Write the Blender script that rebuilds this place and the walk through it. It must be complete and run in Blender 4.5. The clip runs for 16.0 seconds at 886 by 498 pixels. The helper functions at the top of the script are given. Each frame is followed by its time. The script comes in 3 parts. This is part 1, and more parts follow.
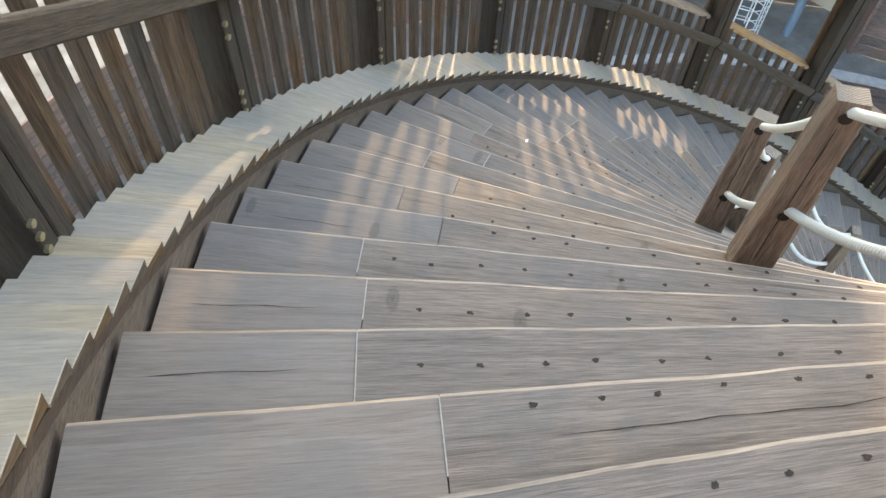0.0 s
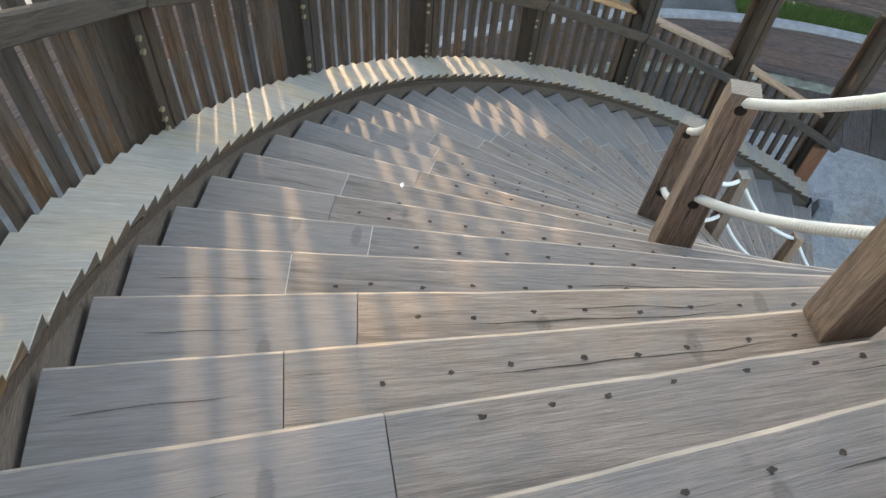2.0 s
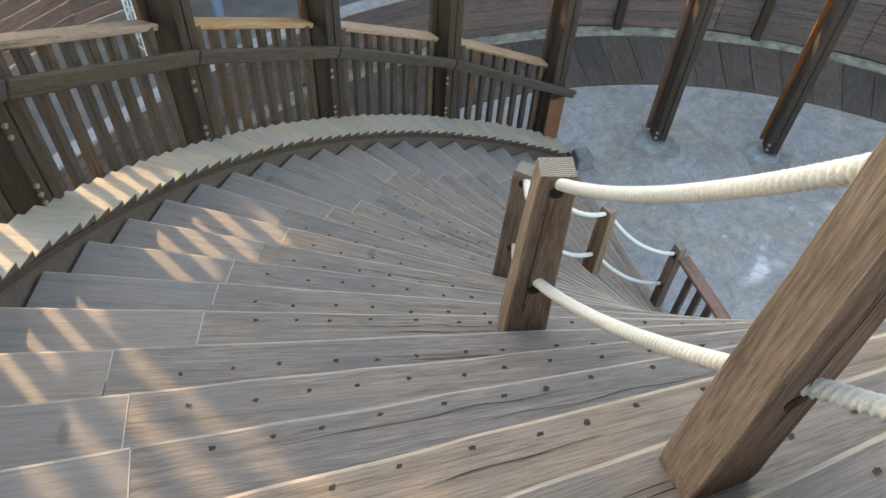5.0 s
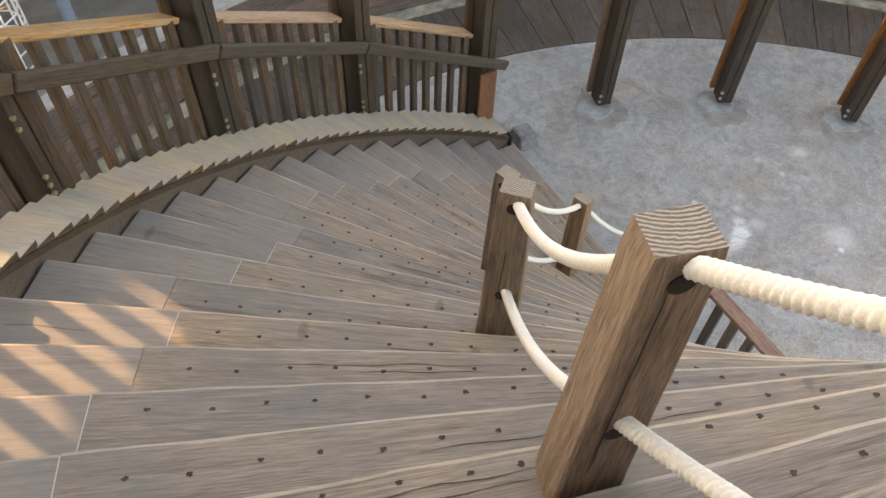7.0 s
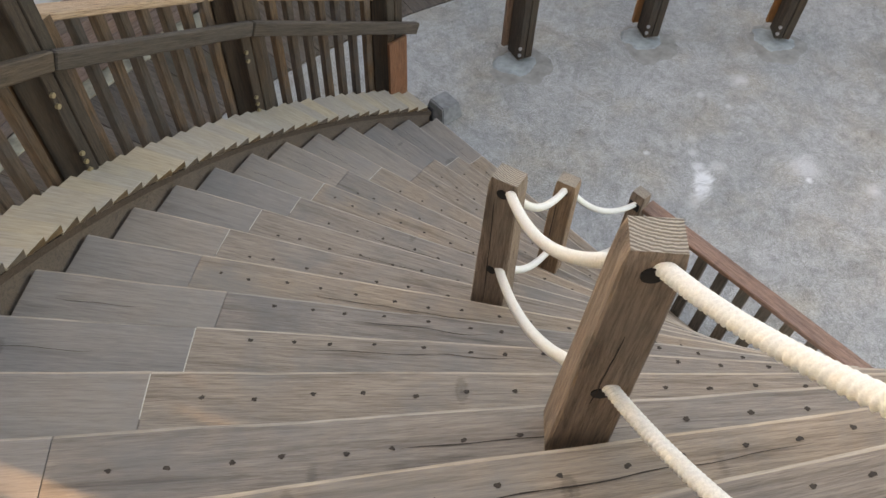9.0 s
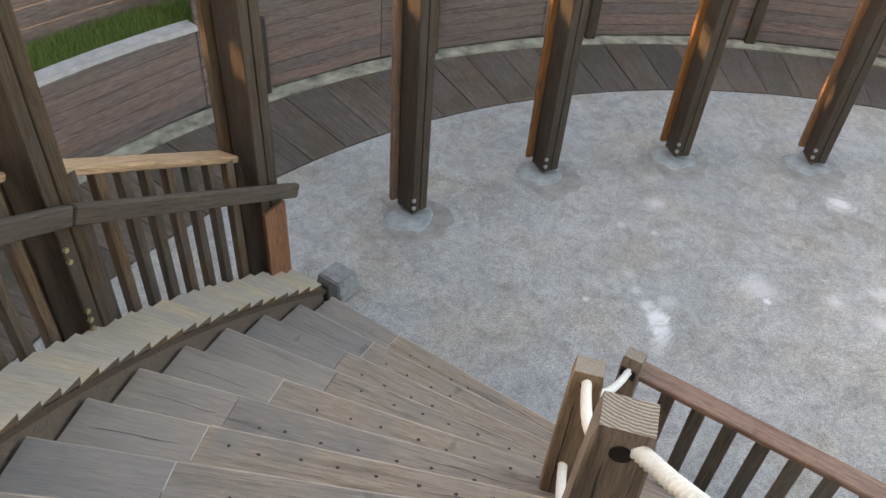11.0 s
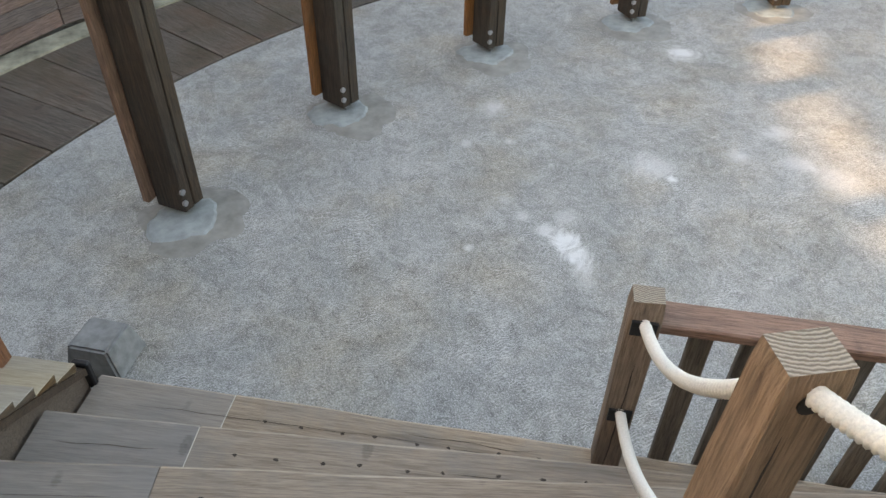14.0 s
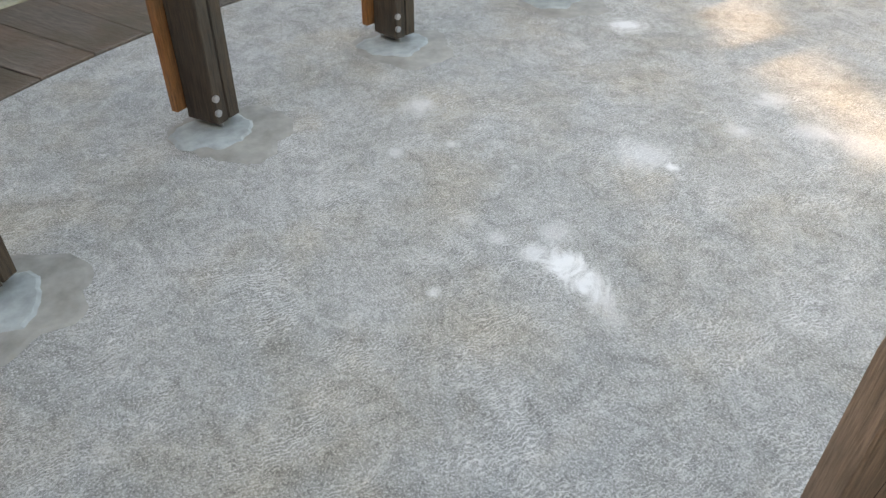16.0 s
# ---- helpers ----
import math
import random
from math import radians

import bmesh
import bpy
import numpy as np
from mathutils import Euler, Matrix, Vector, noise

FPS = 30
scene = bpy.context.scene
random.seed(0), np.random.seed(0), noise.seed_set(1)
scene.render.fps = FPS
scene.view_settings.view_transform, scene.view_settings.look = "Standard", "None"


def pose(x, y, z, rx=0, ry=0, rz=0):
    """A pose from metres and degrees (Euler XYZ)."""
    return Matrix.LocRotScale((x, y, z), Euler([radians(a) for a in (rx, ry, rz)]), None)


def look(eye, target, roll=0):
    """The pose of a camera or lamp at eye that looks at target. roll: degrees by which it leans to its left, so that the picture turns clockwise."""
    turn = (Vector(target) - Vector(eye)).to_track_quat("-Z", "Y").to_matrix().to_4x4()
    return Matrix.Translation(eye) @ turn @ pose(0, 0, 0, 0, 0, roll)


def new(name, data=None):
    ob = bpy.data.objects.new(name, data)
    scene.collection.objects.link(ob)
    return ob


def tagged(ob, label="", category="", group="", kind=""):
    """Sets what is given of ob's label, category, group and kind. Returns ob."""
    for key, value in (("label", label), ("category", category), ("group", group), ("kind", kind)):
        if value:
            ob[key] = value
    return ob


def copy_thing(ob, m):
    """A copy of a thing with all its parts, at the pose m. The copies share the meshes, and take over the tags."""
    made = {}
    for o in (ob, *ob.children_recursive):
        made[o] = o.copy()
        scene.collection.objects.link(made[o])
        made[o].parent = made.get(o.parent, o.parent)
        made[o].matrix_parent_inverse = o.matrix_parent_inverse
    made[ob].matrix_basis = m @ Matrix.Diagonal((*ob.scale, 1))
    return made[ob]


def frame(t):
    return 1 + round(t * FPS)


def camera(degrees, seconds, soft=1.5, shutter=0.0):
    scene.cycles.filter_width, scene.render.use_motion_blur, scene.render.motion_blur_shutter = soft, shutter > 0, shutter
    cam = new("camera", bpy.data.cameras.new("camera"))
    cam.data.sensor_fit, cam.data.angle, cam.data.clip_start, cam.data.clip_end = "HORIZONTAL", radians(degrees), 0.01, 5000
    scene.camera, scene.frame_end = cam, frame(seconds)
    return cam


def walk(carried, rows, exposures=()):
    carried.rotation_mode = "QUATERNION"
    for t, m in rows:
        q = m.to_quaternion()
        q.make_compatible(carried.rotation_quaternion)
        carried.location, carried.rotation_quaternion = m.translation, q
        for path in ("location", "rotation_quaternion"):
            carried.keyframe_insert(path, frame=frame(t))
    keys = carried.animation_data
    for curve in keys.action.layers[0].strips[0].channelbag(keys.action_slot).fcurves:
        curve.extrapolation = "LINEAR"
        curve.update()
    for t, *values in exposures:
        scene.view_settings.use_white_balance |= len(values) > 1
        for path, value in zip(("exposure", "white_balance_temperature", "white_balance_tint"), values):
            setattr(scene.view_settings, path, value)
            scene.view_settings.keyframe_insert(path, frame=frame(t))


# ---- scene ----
cam = camera(61.59, 16.0)
# seconds, place, turn
ROWS = [
    (0.0, -4.258, -1.516, 8.577, 35.96, -2.04, 4.70),
    (0.5, -4.348, -1.245, 8.385, 35.54, -2.17, -0.55),
    (1.0, -4.388, -0.918, 8.153, 35.46, -2.59, -4.86),
    (1.5, -4.459, -0.616, 7.945, 35.79, -3.02, -9.52),
    (2.0, -4.471, -0.296, 7.728, 36.61, -3.32, -15.70),
    (2.5, -4.368, 0.046, 7.532, 36.78, -3.28, -21.14),
    (3.0, -4.268, 0.338, 7.341, 37.13, -3.13, -26.62),
    (3.5, -4.181, 0.633, 7.131, 37.68, -2.71, -31.96),
    (4.0, -4.086, 0.916, 6.917, 38.15, -2.53, -37.26),
    (4.5, -3.855, 1.182, 6.718, 38.79, -2.53, -42.61),
    (5.0, -3.669, 1.389, 6.503, 39.76, -2.65, -47.76),
    (7.5, -2.779, 2.275, 5.580, 37.97, -1.54, -60.61),
    (8.0, -2.628, 2.435, 5.415, 37.31, -1.91, -64.04),
    (10.3, -1.638, 3.430, 4.396, 40.60, -4.05, -80.40),
    (10.5, -1.524, 3.466, 4.291, 43.43, -3.90, -81.80),
    (11.0, -1.288, 3.579, 4.100, 49.02, -3.54, -85.03),
    (11.5, -1.061, 3.673, 3.911, 51.24, -3.48, -88.34),
    (12.0, -0.860, 3.729, 3.702, 51.28, -3.05, -91.77),
    (12.5, -0.628, 3.743, 3.478, 50.50, -2.50, -96.20),
    (13.0, -0.398, 3.786, 3.268, 49.46, -1.95, -101.17),
    (13.5, -0.158, 3.782, 3.030, 48.79, -1.15, -105.47),
    (14.0, 0.080, 3.810, 2.821, 48.43, -0.67, -109.88),
    (14.5, 0.349, 3.758, 2.603, 48.35, -0.09, -112.43),
    (15.0, 0.614, 3.749, 2.396, 48.55, 0.08, -115.03),
    (15.5, 0.878, 3.721, 2.185, 48.96, -0.29, -117.99),
    (16.0, 1.147, 3.677, 1.954, 51.53, -0.49, -121.39),
]
EXPOSURES = [(0.0, 2.72, 7900, 8), (1.5, 2.7, 7900, 8), (2.5, 2.6, 7700, 7), (3.0, 2.62, 8000, 8), (3.5, 2.68, 9700, 15), (4.0, 2.64, 10900, 19), (4.5, 2.64, 9500, 14), (5.0, 2.64, 8600, 10), (7.5, 2.77, 12000, 20), (8.0, 2.73, 11600, 19), (10.5, 2.76, 11300, 17), (11.5, 2.87, 10400, 15), (12.5, 2.87, 10700, 14), (13.5, 2.82, 10700, 13), (15.0, 2.92, 11000, 13), (16.0, 3.08, 11400, 13)]
walk(cam, [(t, pose(x, y, z, rx, ry, rz)) for t, x, y, z, rx, ry, rz in ROWS], EXPOSURES)

# ---- light ----
SUN_ELEVATION, SUN_AZIMUTH = radians(23), radians(90)  # the sun stands towards +y
world = bpy.data.worlds.new("sky")
scene.world = world
world.use_nodes = True
sky = world.node_tree.nodes.new("ShaderNodeTexSky")
sky.sky_type, sky.sun_disc = "NISHITA", False
sky.sun_elevation, sky.sun_rotation = SUN_ELEVATION, radians(90) - SUN_AZIMUTH
background = world.node_tree.nodes["Background"]
world.node_tree.links.new(sky.outputs[0], background.inputs[0])
background.inputs[1].default_value = 0.15
sun = new("sun", bpy.data.lights.new("sun", "SUN"))
sun.data.energy, sun.data.angle, sun.data.color = 1.15, radians(1.3), (1.0, 0.78, 0.55)
sun.matrix_world = look((0, 30, 30 * math.tan(SUN_ELEVATION)), (0, 0, 0))

# ---- the plan: a winding stair round the origin ----
STEP = 0.0667612          # turn of one step, radians
START = 0.98550           # direction of the stair's foot
RISE = 0.2
R_IN, R_OUT = 1.75, 5.168  # the treads
STEPS = 47
BAY = radians(15)         # turn between two posts of the ring
POST0 = 1.72              # the last post on the stair, in steps


def turn(k):
    return START + STEP * k


def at(k, r=0.0, z=0.0, extra=0.0):
    """A pose on the ring: x outwards, y up the stair, z up."""
    a = turn(k)
    return Matrix.Translation((r * math.cos(a), r * math.sin(a), z)) @ Matrix.Rotation(a + extra, 4, "Z")


def polar(k, r, z):
    a = turn(k)
    return Vector((r * math.cos(a), r * math.sin(a), z))


def polar_pose(k, r, z):
    return Matrix.Translation(polar(k, r, z)) @ Matrix.Rotation(turn(k), 4, "Z")


# ---- materials ----
def material(name):
    m = bpy.data.materials.new(name)
    m.use_nodes = True
    t = m.node_tree
    return m, t, t.nodes["Principled BSDF"]


def node(t, kind, **inputs):
    n = t.nodes.new(kind)
    for key, value in inputs.items():
        n.inputs[key.replace("_", " ")].default_value = value
    return n


def ramp(t, source, stops):
    n = t.nodes.new("ShaderNodeValToRGB")
    while len(n.color_ramp.elements) < len(stops):
        n.color_ramp.elements.new(0.5)
    for e, (p, c) in zip(n.color_ramp.elements, stops):
        e.position, e.color = p, (*c, 1) if len(c) == 3 else c
    t.links.new(source, n.inputs[0])
    return n.outputs[0]


def mix(t, a, b, fac, mode="MIX"):
    n = t.nodes.new("ShaderNodeMix")
    n.data_type, n.blend_type = "RGBA", mode
    for socket, value in ((n.inputs[0], fac), (n.inputs[6], a), (n.inputs[7], b)):
        if isinstance(value, (int, float)):
            socket.default_value = value
        elif isinstance(value, tuple):
            socket.default_value = (*value, 1)
        else:
            t.links.new(value, socket)
    return n.outputs[2]


def math_node(t, op, a, b=0.0):
    n = t.nodes.new("ShaderNodeMath")
    n.operation = op
    for socket, value in ((n.inputs[0], a), (n.inputs[1], b)):
        if isinstance(value, (int, float)):
            socket.default_value = value
        else:
            t.links.new(value, socket)
    return n.outputs[0]


def wood(name, dark, light, stain=(0.09, 0.10, 0.11), along="X", stain_amount=0.5, rough=0.75, spread=0.35, bump=0.35, moss=None, knots=True, grain=0.75, streaks=0.85):
    """Weathered timber with its grain along one local axis; each piece has a tone and a grain of its own."""
    m, t, bsdf = material(name)
    tc, info = t.nodes.new("ShaderNodeTexCoord"), t.nodes.new("ShaderNodeObjectInfo")
    shift = t.nodes.new("ShaderNodeVectorMath")
    shift.operation = "ADD"
    off = t.nodes.new("ShaderNodeCombineXYZ")
    for i in range(3):
        t.links.new(math_node(t, "MULTIPLY", info.outputs["Random"], 37.0 + 11 * i), off.inputs[i])
    t.links.new(tc.outputs["Object"], shift.inputs[0])
    t.links.new(off.outputs[0], shift.inputs[1])
    stretch = {"X": (1.2, 22, 22), "Y": (22, 1.2, 22), "Z": (22, 22, 1.2)}[along]
    mapping = t.nodes.new("ShaderNodeMapping")
    mapping.inputs["Scale"].default_value = stretch
    t.links.new(shift.outputs[0], mapping.inputs[0])
    fine = node(t, "ShaderNodeTexNoise", Scale=3.3, Detail=8.0, Roughness=0.7, Distortion=0.5)
    t.links.new(mapping.outputs[0], fine.inputs["Vector"])
    hair = node(t, "ShaderNodeTexNoise", Scale=9.0, Detail=4.0, Roughness=0.65, Distortion=0.2)
    t.links.new(mapping.outputs[0], hair.inputs["Vector"])
    broad = node(t, "ShaderNodeTexNoise", Scale=2.2, Detail=5.0, Roughness=0.65, Distortion=0.3)
    t.links.new(shift.outputs[0], broad.inputs["Vector"])
    mid = tuple((a + b) / 2 for a, b in zip(dark, light))
    col = ramp(t, fine.outputs[0], [(0.28, dark), (0.5, mid), (0.72, light)])
    col = mix(t, col, ramp(t, hair.outputs[0], [(0.36, (0.36, 0.34, 0.31)), (0.55, (1.08, 1.08, 1.08))]), grain, "MULTIPLY")
    patch = ramp(t, broad.outputs[0], [(0.45, (0, 0, 0)), (0.68, (stain_amount,) * 3)])
    col = mix(t, col, stain, patch)
    slow = t.nodes.new("ShaderNodeMapping")
    slow.inputs["Scale"].default_value = {"X": (0.8, 13, 13), "Y": (13, 0.8, 13), "Z": (13, 13, 0.8)}[along]
    t.links.new(shift.outputs[0], slow.inputs[0])
    streak = node(t, "ShaderNodeTexNoise", Scale=1.6, Detail=5.0, Roughness=0.6, Distortion=0.9)
    t.links.new(slow.outputs[0], streak.inputs["Vector"])
    col = mix(t, col, ramp(t, streak.outputs[0], [(0.36, (1.1, 1.1, 1.1)), (0.56, (1, 1, 1)), (0.70, (0.52, 0.49, 0.47))]), streaks, "MULTIPLY")
    height = fine.outputs[0]
    if knots:
        cell = node(t, "ShaderNodeTexVoronoi", Scale=2.6, Randomness=1.0)
        squash = t.nodes.new("ShaderNodeMapping")
        squash.inputs["Scale"].default_value = {"X": (1.9, 0.85, 0.32), "Y": (1.4, 0.7, 0.4), "Z": (1.4, 1.4, 0.6)}[along]
        squash.inputs["Rotation"].default_value = (0, 0, 0.4 if along == "X" else 0)
        t.links.new(shift.outputs[0], squash.inputs[0])
        t.links.new(squash.outputs[0], cell.inputs["Vector"])
        warped = math_node(t, "ADD", cell.outputs["Distance"], math_node(t, "MULTIPLY", hair.outputs[0], 0.14))
        knot = ramp(t, warped, [(0.07, (0.65, 0.65, 0.65)), (0.11, (0.3, 0.3, 0.3)), (0.15, (0.42, 0.42, 0.42)), (0.19, (0, 0, 0))])
        col = mix(t, col, tuple(c * 0.35 for c in dark), knot)
    tone = t.nodes.new("ShaderNodeHueSaturation")
    t.links.new(math_node(t, "ADD", math_node(t, "MULTIPLY", info.outputs["Random"], spread), 1 - spread / 2), tone.inputs["Value"])
    t.links.new(math_node(t, "ADD", math_node(t, "MULTIPLY", info.outputs["Random"], 0.5), 0.75), tone.inputs["Saturation"])
    t.links.new(col, tone.inputs["Color"])
    out = tone.outputs[0]
    if moss:
        green = node(t, "ShaderNodeTexNoise", Scale=1.1, Detail=6.0, Roughness=0.7)
        t.links.new(shift.outputs[0], green.inputs["Vector"])
        out = mix(t, out, moss, ramp(t, green.outputs[0], [(0.52, (0, 0, 0)), (0.66, (0.6, 0.6, 0.6))]))
    t.links.new(out, bsdf.inputs["Base Color"])
    bsdf.inputs["Roughness"].default_value = rough
    b = node(t, "ShaderNodeBump", Strength=bump * 2.0, Distance=0.006)
    t.links.new(math_node(t, "ADD", height, math_node(t, "MULTIPLY", hair.outputs[0], 0.5)), b.inputs["Height"])
    t.links.new(b.outputs[0], bsdf.inputs["Normal"])
    return m


def plain(name, colour, rough=0.6, metal=0.0, grain=0.15, scale=40.0):
    m, t, bsdf = material(name)
    tc = t.nodes.new("ShaderNodeTexCoord")
    n = node(t, "ShaderNodeTexNoise", Scale=scale, Detail=5.0, Roughness=0.6)
    t.links.new(tc.outputs["Object"], n.inputs["Vector"])
    lo, hi = tuple(c * (1 - grain) for c in colour), tuple(min(1, c * (1 + grain)) for c in colour)
    t.links.new(ramp(t, n.outputs[0], [(0.3, lo), (0.7, hi)]), bsdf.inputs["Base Color"])
    bsdf.inputs["Roughness"].default_value, bsdf.inputs["Metallic"].default_value = rough, metal
    b = node(t, "ShaderNodeBump", Strength=0.25, Distance=0.003)
    t.links.new(n.outputs[0], b.inputs["Height"])
    t.links.new(b.outputs[0], bsdf.inputs["Normal"])
    return m


WOOD_TREAD = wood("worn_tread_timber", (0.19, 0.147, 0.114), (0.35, 0.281, 0.226), stain=(0.17, 0.162, 0.152), stain_amount=0.7, spread=0.3, streaks=0.7, grain=0.42, bump=0.24)
WOOD_NEWER = wood("smooth_tread_timber", (0.225, 0.188, 0.16), (0.315, 0.27, 0.234), stain=(0.20, 0.19, 0.182), stain_amount=0.55, bump=0.12, spread=0.28, grain=0.25, streaks=0.4)
WOOD_EDGE = wood("worn_nosing_timber", (0.27, 0.217, 0.172), (0.45, 0.375, 0.307), stain=(0.22, 0.19, 0.165), stain_amount=0.55, knots=False, grain=0.35, bump=0.12)
WOOD_LEDGE = wood("pale_new_timber", (0.32, 0.27, 0.205), (0.46, 0.40, 0.318), stain=(0.27, 0.265, 0.256), stain_amount=0.35, spread=0.14, bump=0.15, grain=0.3, streaks=0.22, knots=False)
WOOD_BAND = wood("brown_stringer_timber", (0.05, 0.027, 0.014), (0.13, 0.075, 0.042), stain=(0.08, 0.05, 0.035), along="Y", stain_amount=0.3, knots=False)
WOOD_FACE = wood("stringer_timber", (0.12, 0.078, 0.054), (0.23, 0.158, 0.112), stain=(0.13, 0.095, 0.075), along="Y", stain_amount=0.4, knots=False, streaks=0.5)
WOOD_POST = wood("grey_brown_post_timber", (0.018, 0.011, 0.007), (0.085, 0.056, 0.037), stain=(0.045, 0.046, 0.04), along="Z", spread=0.4)
WOOD_ROPE_POST = wood("brown_rope_post_timber", (0.155, 0.105, 0.075), (0.37, 0.262, 0.192), stain=(0.13, 0.105, 0.085), along="Z", spread=0.25, grain=0.6, streaks=0.9, bump=0.4)
WOOD_RED = wood("red_brown_board_timber", (0.17, 0.07, 0.032), (0.36, 0.17, 0.085), stain=(0.15, 0.09, 0.06), along="Z", spread=0.3)
WOOD_REPAIR = wood("red_brown_repair_timber", (0.15, 0.062, 0.035), (0.28, 0.13, 0.075), stain=(0.15, 0.09, 0.06), along="Z", spread=0.3)
WOOD_BROWN = wood("brown_board_timber", (0.045, 0.024, 0.014), (0.14, 0.08, 0.046), stain=(0.08, 0.07, 0.055), along="Z", spread=0.3)
WOOD_SLAT = wood("slat_timber", (0.034, 0.021, 0.013), (0.145, 0.096, 0.065), stain=(0.055, 0.065, 0.075), along="Z", spread=0.55)
WOOD_FENCE = wood("grey_fence_timber", (0.075, 0.06, 0.048), (0.23, 0.19, 0.155), stain=(0.12, 0.125, 0.12), along="Z", spread=0.4)
WOOD_RAIL = wood("handrail_timber", (0.034, 0.024, 0.017), (0.112, 0.08, 0.057), stain=(0.065, 0.047, 0.036), along="Y", spread=0.3)
WOOD_CAP = wood("orange_cap_timber", (0.30, 0.17, 0.09), (0.50, 0.33, 0.21), along="Y", stain=(0.35, 0.28, 0.2), spread=0.3)
WOOD_REDRAIL = wood("red_brown_rail_timber", (0.20, 0.095, 0.06), (0.34, 0.185, 0.13), stain=(0.25, 0.19, 0.16), stain_amount=0.3)
WOOD_DECK = wood("dark_wet_deck_timber", (0.042, 0.035, 0.03), (0.20, 0.168, 0.145), stain=(0.13, 0.075, 0.052), rough=0.5, spread=0.6, moss=(0.055, 0.056, 0.036))
WOOD_WALL = wood("purple_brown_wall_timber", (0.105, 0.075, 0.068), (0.25, 0.182, 0.165), stain=(0.19, 0.12, 0.09), along="Y", spread=0.45)
DARK = plain("black_painted_steel", (0.02, 0.02, 0.022), 0.45, 0.3)
HOLE_SHADE = plain("hole_shade", (0.03, 0.026, 0.024), 0.5, 0.6)
# dark brown for shade inside splits, laid as flat slivers; screw marks share it
SPLIT = plain("split_shade_and_screw_brown", (0.05, 0.037, 0.028), 0.9, 0.0, 0.5, 50.0)
STEEL = plain("galvanised_steel", (0.45, 0.46, 0.48), 0.4, 0.9)
BRASS = plain("dull_yellow_bolt_steel", (0.40, 0.34, 0.22), 0.45, 0.8)
ROPE = plain("white_rope_fibre", (0.70, 0.68, 0.63), 0.9, 0.0, 0.12, 220.0)
MOSS_DUST = plain("pale_moss_and_dust", (0.31, 0.29, 0.225), 0.85, 0.0, 0.55, 5.0)
WHITE = plain("white_painted_steel", (0.75, 0.78, 0.80), 0.4, 0.2)
BLUE = plain("blue_grey_painted_steel", (0.22, 0.30, 0.40), 0.45, 0.2)
PAD = plain("pale_grout", (0.29, 0.32, 0.32), 0.6, 0.0, 0.3, 9.0)
PATCH_GREY = plain("darker_concrete_patch", (0.258, 0.25, 0.23), 0.55, 0.0, 0.3, 7.0)


